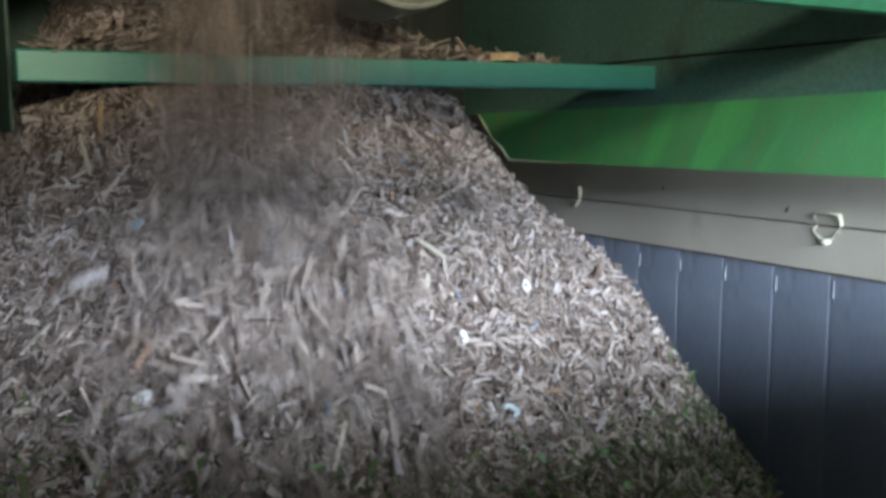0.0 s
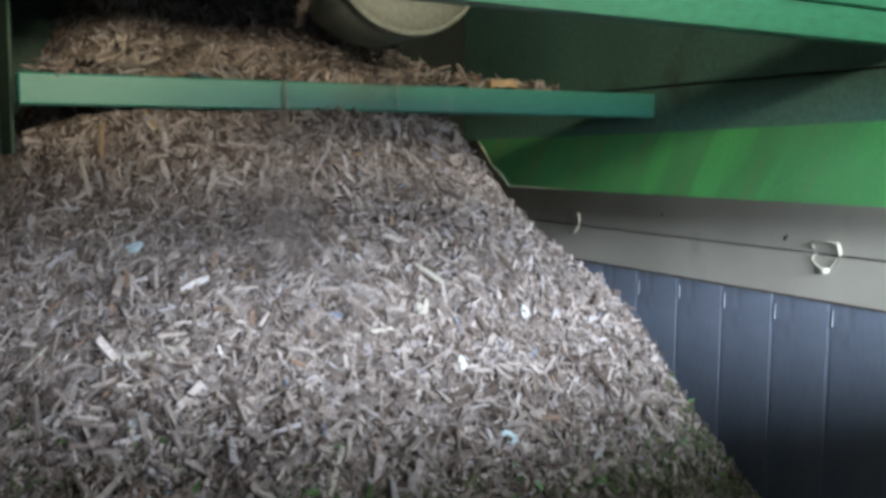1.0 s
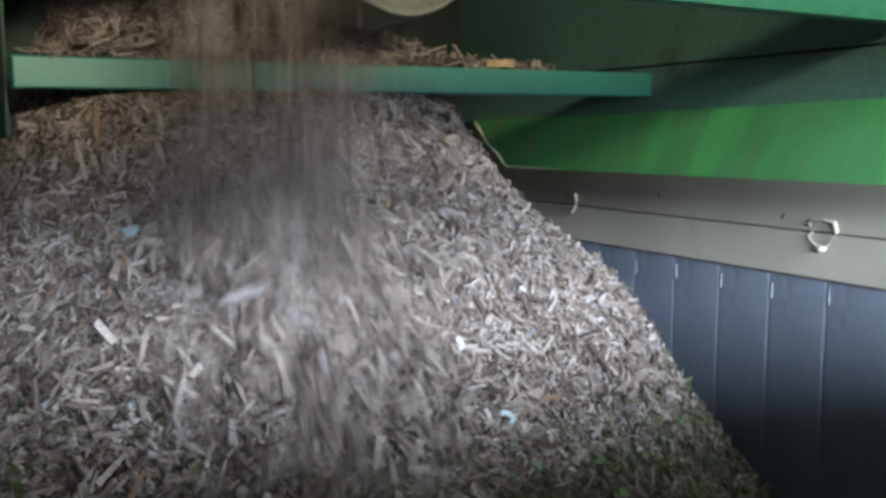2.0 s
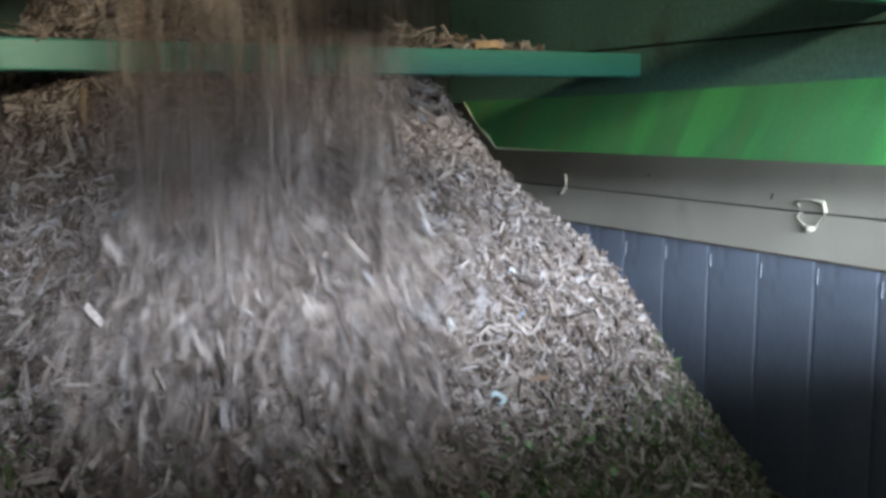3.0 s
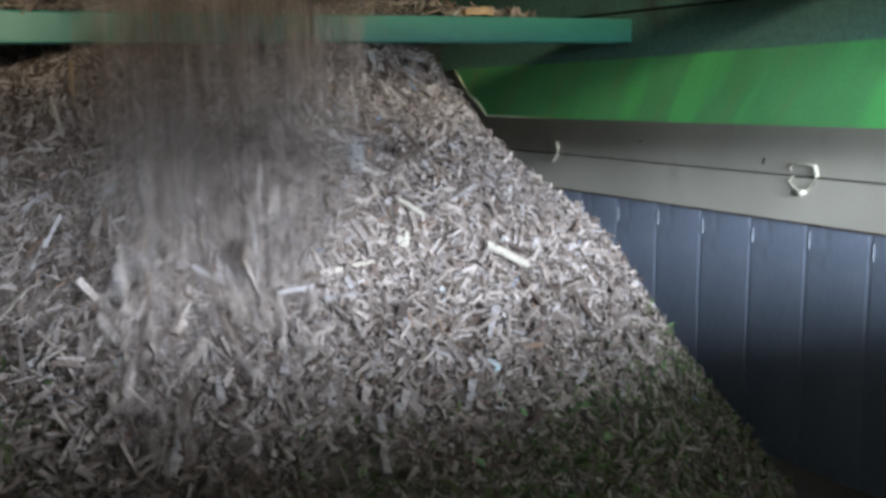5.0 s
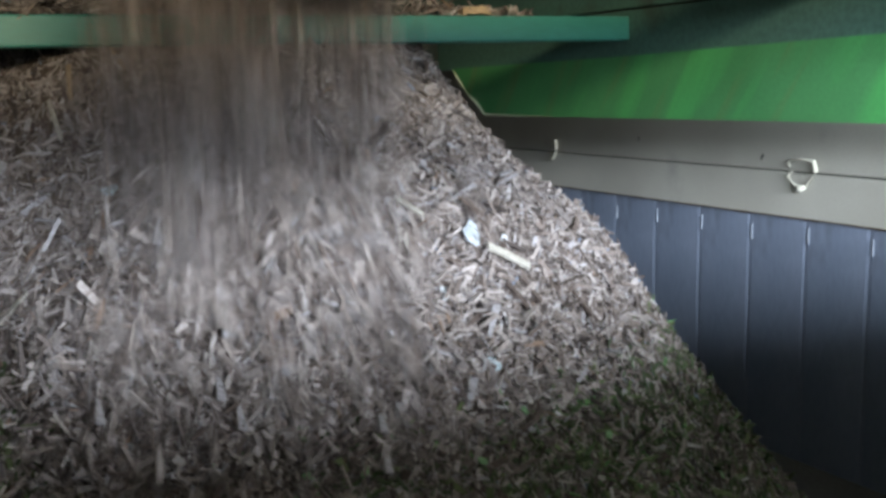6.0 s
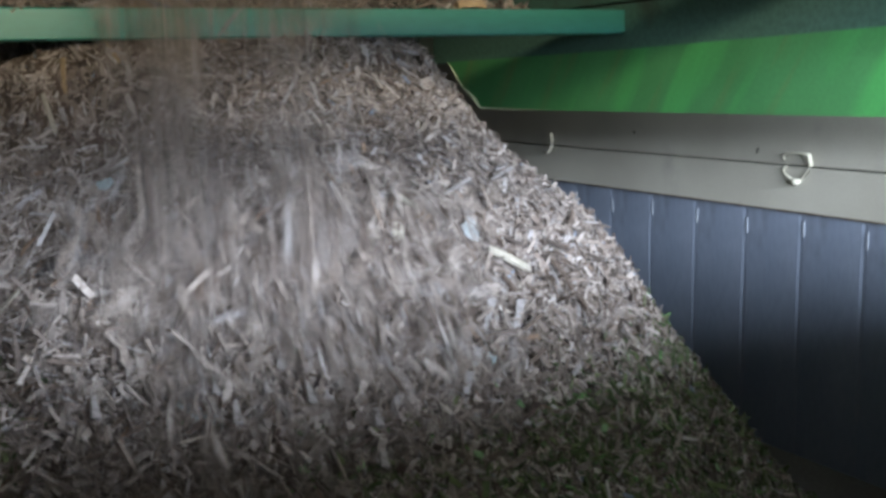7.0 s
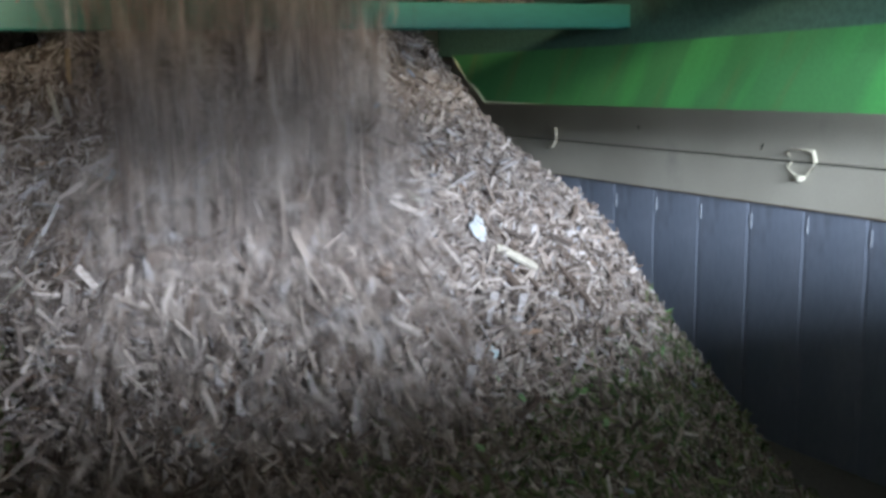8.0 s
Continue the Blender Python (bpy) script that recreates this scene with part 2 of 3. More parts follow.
# ---- structure ----
floor = tagged(part("floor", box((-4.2, -4.6, -0.2), (3.6, 7.2, 0.0)), mat_floor), "worn grey concrete floor of the hall", "floor", kind="structure")
# Unseen ceiling; its opening is made up to brighten rear panels and heap top.
roof = box((-4.2, -4.6, 5.6), (3.6, 2.6, 5.8))
add_box(roof, (-4.2, 4.42, 5.6), (3.6, 7.2, 5.8))
add_box(roof, (-4.2, 2.6, 5.6), (0.2, 4.42, 5.8))
add_box(roof, (2.55, 2.6, 5.6), (3.6, 4.42, 5.8))
ceiling = tagged(part("ceiling", roof, mat_wall), "plain dark hall ceiling with an added fill light opening", "ceiling", kind="structure")
wall_north = tagged(part("wall_north", box((-4.2, 7.0, 0), (3.6, 7.2, 5.6)), mat_wall), "plain dark rear hall wall", "wall", kind="structure")
wall_west = tagged(part("wall_west", box((-4.2, -4.4, 0), (-4.0, 7.0, 5.6)), mat_wall), "plain dark side hall wall", "wall", kind="structure")

# unseen south wall, with made-up strips cut to match the two lamps
bm = box((-4.0, -4.4, 0), (-3.0, -4.2, 5.6))
add_box(bm, (-3.0, -4.4, 3.85), (3.4, -4.2, 5.6))
add_box(bm, (-3.0, -4.4, 2.67), (3.4, -4.2, 3.15))
add_box(bm, (-3.0, -4.4, 0), (3.4, -4.2, 2.05))
wall_south = tagged(part("wall_south", bm, mat_wall), "unseen hall wall with strips cut for the lamps", "wall", kind="structure")

# unseen blockers behind and above the camera, added to shape the lamp light
board = prism([(-4.0, 0), (3.19, 0), (3.19, 1.45), (1.4, 1.515), (0.6, 1.61), (-0.2, 1.725), (-4.0, 1.75)], -0.55, -0.50, 1)
low_block = tagged(part("light_block_low", board, mat_wall), "unseen dark blocker shading the heap foot", "wall", kind="structure")
# Stepped lower edge sets where the lit band on the heap begins.
top_block = box((-4.0, 0.06, 1.93), (3.19, 0.12, 2.335))
add_box(top_block, (-4.0, 0.065, 1.86), (0.06, 0.115, 1.94))
add_box(top_block, (0.06, 0.065, 1.668), (1.45, 0.115, 1.94))
# Added out of view to keep the two lamps' light apart.
deck = tagged(part("light_block_deck", prism([(-4.2, 2.69), (0.055, 2.29), (0.055, 2.33), (-4.2, 2.73)], -4.0, 3.19, 0), mat_wall), "unseen sloping blocker between the two lamps", "deck", kind="structure")
add_box(top_block, (-4.0, 0.062, 2.33), (0.45, 0.118, 2.45))
hood = tagged(part("light_block_top", top_block, mat_wall), "unseen dark blocker cutting the top of the beam", "wall", kind="structure")

# Added out of view to trim the light on the heap's left.
jamb = tagged(part("light_block_side", box((-4.0, 0.125, 1.2), (-0.22, 0.215, 1.9)), mat_wall), "unseen dark blocker beside the beam", "wall", kind="structure")

# right wall: precast beams over ribbed sheet
WX = 3.2
LEVEL = Matrix.Translation((0, 4.1, 1.24)) @ pose(0, 0, 0, 0.37) @ Matrix.Translation((0, -4.1, -1.24))  # the beams sink a little towards the south wall
wall_east = tagged(new("wall_east"), "pale concrete beams above blue-grey ribbed sheet wall", "wall", kind="structure")
part("backing", box((WX + 0.06, -4.4, 0), (WX + 0.26, 7.0, 5.6)), mat_wall, wall_east)
for lo, hi in ((1.045, 1.231), (1.237, 1.80), (1.81, 2.6), (2.61, 5.6)):
    part("concrete_beam", box((WX, -4.4, lo), (WX + 0.06, 7.0, hi), 0.006), mat_concrete, wall_east, "pale grey precast concrete beam").matrix_basis = LEVEL
part("joint", box((WX + 0.02, -4.4, 1.226), (WX + 0.058, 7.0, 1.246)), mat_dark, wall_east).matrix_basis = LEVEL

rag = [(WX + 0.001, 0.6 + 0.06 * k, 1.0455) for k in range(95)]
part("edge_grime", tube(rag, [0.0025 + 0.003 * abs(math.sin(k * 1.7) * math.sin(k * 0.61 + 0.4)) for k in range(95)], 6), mat_rust, wall_east, "ragged dark brown grime line").matrix_basis = LEVEL

PITCH = 0.293
outline = [(0, 0.010), (PITCH - 0.026, 0.010), (PITCH - 0.019, 0.0122), (PITCH - 0.009, 0.0122), (PITCH, 0.010), (PITCH, 0.03), (0, 0.03)]
bm = prism([(WX + x, -y) for y, x in outline], 0.0, 1.07, 2)
sheet_me = mesh_of("sheet_panel", bm, mat_sheet)
for i in range(26):
    piece("sheet_panel", sheet_me, wall_east, pose(0, 2.523 + 0.02 + PITCH * (i - 9), 0))
# Thin pale strips that imitate the highlights at the tops of the ribs.
mat_rib_glint = surface("pale_rib_glint", (0.30, 0.335, 0.40), (0.42, 0.45, 0.51), 0.5, 20, 90)
glint_me = mesh_of("rib_glint", box((-0.002, -0.0025, -0.034), (0.002, 0.0025, 0.034), 0.001), mat_rib_glint)
for i in range(6, 16):
    piece("rib_glint", glint_me, wall_east, pose(WX + 0.004, 2.523 + 0.016 + PITCH * (i - 9), 0.962 + 0.008 * math.sin(i * 2.3)))
for y, z, w, h in ((2.786, 1.278, 0.008, 0.014), (3.55, 1.33, 0.004, 0.007)):
    part("pit", tube([(WX - 0.001, y - w, z + h), (WX - 0.001, y, z), (WX - 0.001, y + w * 0.4, z - h)], [0.002, 0.0045, 0.0015], 6), mat_dark, wall_east)

# ---- green machine: side plates, cross bar, upper beam ----
machine = tagged(new("chip_unloader"), "green painted steel unloading machine over the heap", "machine")
part("side_panel", box((2.60, 0.9, 1.893), (2.64, 6.2, 3.4), 0.004), mat_panel, machine, "dark green steel side panel")
part("side_panel", box((2.603, 0.9, 1.69), (2.64, 6.2, 1.884), 0.004), mat_panel, machine, "dark green steel side panel")
part("seam", box((2.612, 0.9, 1.883), (2.636, 6.2, 1.894)), mat_dark, machine)
bm = prism([(0.9, 1.462), (3.97, 1.461), (4.05, 1.519), (4.14, 1.564), (4.26, 1.675), (4.29, 1.697), (3.0, 1.706), (0.9, 1.742)], 2.585, 2.60, 0)
part("apron_plate", bm, mat_plate, machine, "bright green scuffed steel apron plate")
edge = [(2.588, 4.29, 1.694), (2.588, 4.24, 1.655), (2.588, 4.14, 1.562), (2.588, 4.09, 1.539), (2.588, 4.05, 1.517), (2.588, 3.98, 1.463), (2.588, 3.3, 1.462)]
part("worn_edge", tube(edge, [0.004, 0.008, 0.005, 0.010, 0.011, 0.007, 0.002], 6), mat_worn_edge, machine, "bare worn pale edge")
bar = part("cross_bar", box((0.0, -0.05, -0.046), (2.345, 0.05, 0.046), 0.006), mat_bar, machine, "teal painted square steel cross bar")
bar.matrix_basis = pose(0.265, 3.0, 1.787, 0, -0.7, 0)
part("left_panel", box((0.250, 3.06, 1.60), (0.262, 4.44, 3.4), 0.004), mat_green_shade, machine, "dark green side plate with shade in its colour")
bm = prism([(1.80, 1.938), (1.86, 1.938), (1.86, 2.08), (1.80, 2.08), (1.80, 2.035), (1.822, 2.032), (1.822, 1.995), (1.80, 1.990)], 0.86, 2.60, 0)
part("upper_beam", bm, mat_beam, machine, "light green steel channel beam")
part("housing", box((2.4, 1.83, 2.085), (2.598, 1.86, 3.4)), mat_panel, machine, "dull green steel housing above the beam")
part("rear_panel", box((-1.6, 4.45, 1.5), (2.60, 4.49, 3.4)), mat_recess_shade, machine, "dark steel rear panel, recess shade in its colour")
part("inner_panel", box((-1.2, 3.42, 1.3), (0.62, 3.44, 3.4), 0.004), mat_green_shade, machine, "dark green inner steel panel with shade in its colour")

# hopper that lets the chips down
hopper = tagged(new("feed_hopper"), "green steel feed hopper above the heap", "hopper")
part("front_wall", box((0.2, 2.20, 2.19), (1.75, 2.23, 3.6)), mat_panel, hopper)
part("back_wall", box((0.2, 2.82, 2.16), (1.75, 2.85, 3.6)), mat_panel, hopper)
part("side_wall", box((0.2, 2.23, 2.16), (0.23, 2.82, 3.6)), mat_panel, hopper)
part("side_wall", box((1.72, 2.23, 2.16), (1.75, 2.82, 3.6)), mat_panel, hopper)
part("lid", box((0.2, 2.2, 3.6), (1.75, 2.85, 3.63)), mat_panel, hopper)

# ---- heap ----
heap = tagged(new("wood_chip_heap"), "tall heap of shredded waste wood chips", "heap", kind="stuff")
nx, ny = 150, 150
gx, gy = np.meshgrid(np.linspace(-1.6, 3.19, nx), np.linspace(0.9, 6.0, ny), indexing="ij")
gz = heap_z(gx, gy) - 0.012
core = bpy.data.meshes.new("core")
ids = np.arange(nx * ny).reshape(nx, ny)
core.from_pydata(np.stack([gx, gy, gz], -1).reshape(-1, 3).tolist(), [], np.stack([ids[:-1, :-1], ids[1:, :-1], ids[1:, 1:], ids[:-1, 1:]], -1).reshape(-1, 4).tolist())
core.materials.append(mat_heap_core)
core_ob = new("core", core)
core_ob.parent = heap


def cover(name, count, foot, lengths, material, label):
    """A layer of loose splinters on the whole heap, or on its foot alone."""
    cx, cy = rng.uniform(-0.25, 2.9, count), rng.uniform(1.5, 3.75, count)
    cz = heap_z(cx, cy)
    if foot:
        keep = cz < 0.76 + 0.05 * np.sin(3 * cx) + rng.normal(0, 0.06, count)
        cx, cy, cz = cx[keep], cy[keep], cz[keep]
        count = len(cx)
    v = splinters(count, lengths, rng)
    rot = frames_on(heap_normal(cx, cy), rng, 0.34)
    pos = np.stack([cx, cy, cz + rng.uniform(-0.012, 0.018, count)], -1)
    ob = new(name, splinter_mesh(name, np.einsum("nij,nkj->nki", rot, v) + pos[:, None], material))
    ob.parent = heap
    return tagged(ob, label, kind="stuff")


cover("loose_chips", 125000, False, (0.02, 0.054), mat_chips, "grey and tan wood splinters")
# Darker, greener splinters over the lowest part of the heap only.
cover("green_shreds", 80000, True, (0.018, 0.06), mat_foot_green, "dull dark green splinters on the heap foot")

# larger splinters that can be told apart
forms = []
for k in range(14):
    v = splinters(1, (0.036, 0.062), rng, (0.08, 0.24))
    forms.append(splinter_mesh("wood_chip", v, mat_chip_single))
qx, qy = rng.uniform(0.0, 2.3, 300), rng.uniform(1.75, 2.7, 300)
qr = frames_on(heap_normal(qx, qy), rng, 0.25)
qz = heap_z(qx, qy) + 0.016
for i in range(300):
    m = Matrix([list(r) for r in qr[i]]).to_4x4()
    piece("wood_chip", forms[i % 14], heap, Matrix.Translation((qx[i], qy[i], qz[i])) @ m)


# ---- lifting loops in the beams' joint ----


def loop_thing(y, z, half, tall, kind):
    ob = tagged(new("lifting_loop"), "frayed pale rope lifting loop in concrete joint", "rope loop", "lifting loops")
    ob.location = (WX, y, z)
    x = -0.016
    if kind == "full":
        ring = [(0.012, half * 0.95, -0.004), (x, half * 0.98, -0.028), (x, half * 0.6, -tall * 0.75), (x, half * 0.1, -tall), (x, -half * 0.35, -tall * 0.9),
                (x, -half * 0.85, -tall * 0.35), (x, -half * 1.02, 0.005), (x, -half * 0.85, tall * 0.6), (x, -half * 0.1, tall * 0.68), (x, half * 0.75, tall * 0.66), (x, half * 1.0, 0.03), (0.012, half, 0.004)]
        part("rope", tube(ring, [0.004, 0.005, 0.005, 0.008, 0.006, 0.006, 0.009, 0.010, 0.005, 0.005, 0.005, 0.004], 8), mat_rope, ob, smooth=True)
        part("knot", tube([(x - 0.003, half * 0.35, -tall * 0.98), (x - 0.006, 0.0, -tall * 1.04), (x - 0.004, -half * 0.35, -tall * 0.95)], [0.008, 0.015, 0.009], 8), mat_rope, ob, "frayed pale knot", smooth=True)
    else:
        hook = [(0.012, 0.0, 0.045), (x, -0.01, 0.05), (x, -0.024, 0.02), (x, -0.02, -0.02), (x, 0.01, -0.048), (x, 0.04, -0.055)]
        part("rope", tube(hook, [0.005, 0.007, 0.009, 0.008, 0.009, 0.007], 8), mat_rope, ob, smooth=True)
    return ob


loop_thing(2.571, 1.232, 0.068, 0.068, "full")
loop_thing(4.215, 1.25, 0.05, 0.05, "hook")

# ---- drum at the head of the feed ----
drum = tagged(new("feed_drum"), "pale grey steel drum behind the falling chips", "drum")
bm = bmesh.new()
profile = [(0.0, 0.0), (0.20, 0.0), (0.262, 0.012), (0.28, 0.035), (0.283, 0.30), (0.27, 0.33), (0.0, 0.33)]
SEG = 40
rings = []
for r, d in profile:
    rings.append([bm.verts.new((r * math.cos(k * math.tau / SEG), d, r * math.sin(k * math.tau / SEG))) for k in range(SEG if r else 1)])
for a, b in zip(rings, rings[1:]):
    for k in range(SEG):
        j = (k + 1) % SEG
        if len(a) == 1:
            bm.faces.new((a[0], b[k], b[j]))
        elif len(b) == 1:
            bm.faces.new((a[j], a[k], b[0]))
        else:
            bm.faces.new((a[k], b[k], b[j], a[j]))
part("shell", bm, mat_drum, drum, smooth=True)
ring = [(0.268 * math.cos(k * math.tau / 36), -0.004, 0.268 * math.sin(k * math.tau / 36)) for k in range(36)]
part("rim", tube(ring, 0.010, 8, True), mat_drum, drum, "raised rounded rim", smooth=True)
part("hub", tube([(0, -0.05, 0), (0, -0.045, 0), (0, 0.0, 0)], [0.035, 0.045, 0.05], 16), mat_dark, drum, "dark bearing hub")
part("bracket", box((-0.075, -0.03, -0.15), (-0.03, -0.002, 0.20), 0.004), mat_green_shade, drum, "dark flat bracket")
drum.location = (1.35, 2.66, 2.25)

# ---- single pieces on bar and heap ----


def lay(ob, x, y, turn, lift=0.012):
    """Lay a piece on the heap's slope, turned about the slope's normal."""
    n = Vector(heap_normal(np.array([x]), np.array([y]))[0])
    q = n.to_track_quat("Z", "Y")
    ob.matrix_basis = Matrix.Translation((x, y, float(heap_z(x, y)) + lift)) @ q.to_matrix().to_4x4() @ pose(0, 0, 0, 0, 0, turn)
    return ob


def slat(name, length, width, thick, material, label, category, seed):
    """A broken slat: long, with uneven ends and a slight bow."""
    rnd = random.Random(seed)
    bm = bmesh.new()
    n = 6
    rows = []
    for i in range(n + 1):
        u = i / n - 0.5
        w = width * (0.5 - 0.12 * abs(u) + rnd.uniform(-0.06, 0.06))
        z = thick * 1.2 * (0.25 - u * u) + rnd.uniform(-0.1, 0.1) * thick
        shift = rnd.uniform(-0.05, 0.05) * width
        rows.append([bm.verts.new((u * length + rnd.uniform(-0.01, 0.01) * length, s * w + shift, z + h * thick / 2)) for s, h in ((-1, -1), (1, -1), (1, 1), (-1, 1))])
    for a, b in zip(rows, rows[1:]):
        for k in range(4):
            bm.faces.new((a[k], a[(k + 1) % 4], b[(k + 1) % 4], b[k]))
    bm.faces.new(rows[0])
    bm.faces.new(list(reversed(rows[-1])))
    return tagged(part(name, bm, material), label, category)


def flake(name, size, material, label, category, seed):
    """A torn flat scrap with an uneven outline."""
    rnd = random.Random(seed)
    bm = bmesh.new()
    n = 9
    ang = [i * math.tau / n for i in range(n)]
    rad = [size * rnd.uniform(0.32, 0.55) for _ in ang]
    low = [bm.verts.new((r * math.cos(a) * 1.3, r * math.sin(a) * 0.8, rnd.uniform(-0.002, 0.002))) for a, r in zip(ang, rad)]
    top = [bm.verts.new((v.co.x * 0.97, v.co.y * 0.97, v.co.z + 0.003)) for v in low]
    bm.faces.new(list(reversed(low)))
    bm.faces.new(top)
    for i in range(n):
        j = (i + 1) % n
        bm.faces.new((low[i], low[j], top[j], top[i]))
    return tagged(part(name, bm, material), label, category)


# things that lie on the heap through the clip: place and turn on the slope
PIECES = [
    ("flake", 0.06, mat_pale_wood, 1.232, 2.335, 60), ("flake", 0.05, mat_white_bit, 0.454, 2.323, 10),
    ("flake", 0.035, mat_white_bit, 1.289, 2.209, 80), ("flake", 0.055, mat_blue_bit, 0.537, 2.769, 30),
    ("flake", 0.05, mat_blue_bit, 1.349, 2.059, 140),
    ("slat", 0.17, mat_pale_wood, 0.505, 2.441, 12), ("slat", 0.13, mat_pale_wood, 0.44, 2.965, 112),
    ("slat", 0.11, mat_tan_wood, 0.492, 2.985, 95), ("slat", 0.14, mat_pale_wood, 0.265, 2.69, 84),
    ("slat", 0.15, mat_pale_wood, 0.86, 2.07, 70), ("slat", 0.12, mat_pale_wood, 1.06, 2.29, 8),
    ("slat", 0.10, mat_pale_wood, 1.30, 2.42, 128), ("slat", 0.12, mat_tan_wood, 0.62, 2.98, 120),
]
for i, (kind, size, material, x, y, turn) in enumerate(PIECES):
    if kind == "slat":
        ob = slat("broken_slat", size, 0.012 + 0.003 * (i % 3), 0.006, material, "pale splintered slat lying on the chips" if material == mat_pale_wood else "tan splintered slat lying on the chips", "slat", i)
    else:
        ob = flake("scrap", size, material, {mat_pale_wood: "flat pale wood flake on the chips", mat_white_bit: "torn white plastic scrap on the chips", mat_blue_bit: "pale blue plastic scrap on the chips"}[material], "scrap", i)
    lay(ob, x, y, turn, 0.02)

# small green leaves at the foot of the heap
mat_leaf = surface("pale_green_leaf", (0.14, 0.27, 0.12), (0.22, 0.38, 0.18), 0.6, 30, 120)
for i, (x, y) in enumerate(((0.77, 1.967), (0.898, 1.93), (0.574, 2.086), (1.197, 1.881), (1.64, 1.932), (2.1, 1.95), (1.38, 1.96))):
    leaf = lay(flake("leaf", 0.026 + 0.004 * (i % 3), mat_leaf, "small pale green leaf lying on the chips", "leaf", 130 + i), x, y, 50 * i, 0.035)
    leaf = tagged(leaf, "small pale green leaf lying on the chips", "leaf", "green leaves")

# block and crumbs left on the cross bar
block = slat("wood_block", 0.115, 0.045, 0.026, mat_tan_wood, "tan broken wood block lying on teal bar", "wood block", 41)
block.matrix_basis = pose(1.90, 2.985, 1.868, 0, -0.7, -4)
n = 1100
bx = 0.32 + 1.85 * rng.beta(1.1, 1.3, n)
v = splinters(n, (0.02, 0.06), rng)
up = np.tile(np.array([[0.0, 0.0, 1.0]]), (n, 1))
bz = 1.833 + (bx - 0.265) * 0.0122 + 0.004 + rng.uniform(0, 1, n) * np.interp(bx, (0.3, 0.6, 1.42, 1.7, 2.15), (0.03, 0.11, 0.12, 0.05, 0.008))
bp = np.stack([bx, rng.uniform(2.965, 3.06, n), bz], -1)
crumbs = new("bar_chips", splinter_mesh("bar_chips", np.einsum("nij,nkj->nki", frames_on(up, rng, 0.45), v) + bp[:, None], mat_chips))
tagged(crumbs, "brown splinters piled on the teal cross bar", "wood chips", kind="stuff")

# pieces that come down with the stream
pale_stick = slat("pale_stick", 0.155, 0.026, 0.010, mat_pale_wood, "long pale splintered stick sliding down the chips", "stick", 77)
grey_scrap = flake("grey_scrap", 0.085, mat_grey_bit, "torn pale grey plastic scrap on chips", "scrap", 78)
blue_strip = slat("blue_strip", 0.17, 0.03, 0.006, mat_blue_bit, "pale blue plastic strip on the chips", "plastic strip", 79)

mat_green_bit = surface("green_plastic", (0.30, 0.46, 0.36), (0.42, 0.58, 0.47), 0.5, 12, 90)
mat_black_bit = surface("black_rubber", (0.02, 0.022, 0.03), (0.045, 0.048, 0.06), 0.6, 12, 90)
tumbling = {
    "white_late": flake("plastic_scrap", 0.055, mat_white_bit, "crumpled white plastic scrap tumbling with chips", "scrap", 91),
    "green": flake("plastic_scrap", 0.075, mat_green_bit, "pale green plastic scrap tumbling with chips", "scrap", 92),
    "pale": slat("wood_piece", 0.10, 0.034, 0.008, mat_pale_wood, "flat pale wood piece tumbling with chips", "wood piece", 93),
    "white_small": flake("plastic_scrap", 0.045, mat_white_bit, "small white plastic scrap sliding on chips", "scrap", 94),
    "blue": flake("plastic_scrap", 0.06, mat_blue_bit, "pale blue plastic scrap sliding on chips", "scrap", 95),
    "white_low": slat("plastic_strip", 0.09, 0.026, 0.004, mat_white_bit, "white plastic strip sliding on chips", "plastic strip", 96),
    "dark": flake("rubber_scrap", 0.07, mat_black_bit, "black rubber scrap sliding on chips", "scrap", 97),
    "white_early": flake("plastic_scrap", 0.05, mat_white_bit, "torn white plastic scrap sliding on chips", "scrap", 98),
    "strip": slat("plastic_strip", 0.14, 0.016, 0.004, mat_white_bit, "thin white plastic strip falling with chips", "plastic strip", 99),
    "board": slat("wood_piece", 0.085, 0.05, 0.008, mat_pale_wood, "broad pale wood piece falling with chips", "wood piece", 100),
    "board_early": slat("wood_piece", 0.11, 0.032, 0.008, mat_pale_wood, "long pale wood piece falling with chips", "wood piece", 101),
}
still_scrap = lay(flake("scrap", 0.05, mat_white_bit, "torn white plastic scrap on the chips", "scrap", 102), 1.595, 2.36, 40, 0.02)

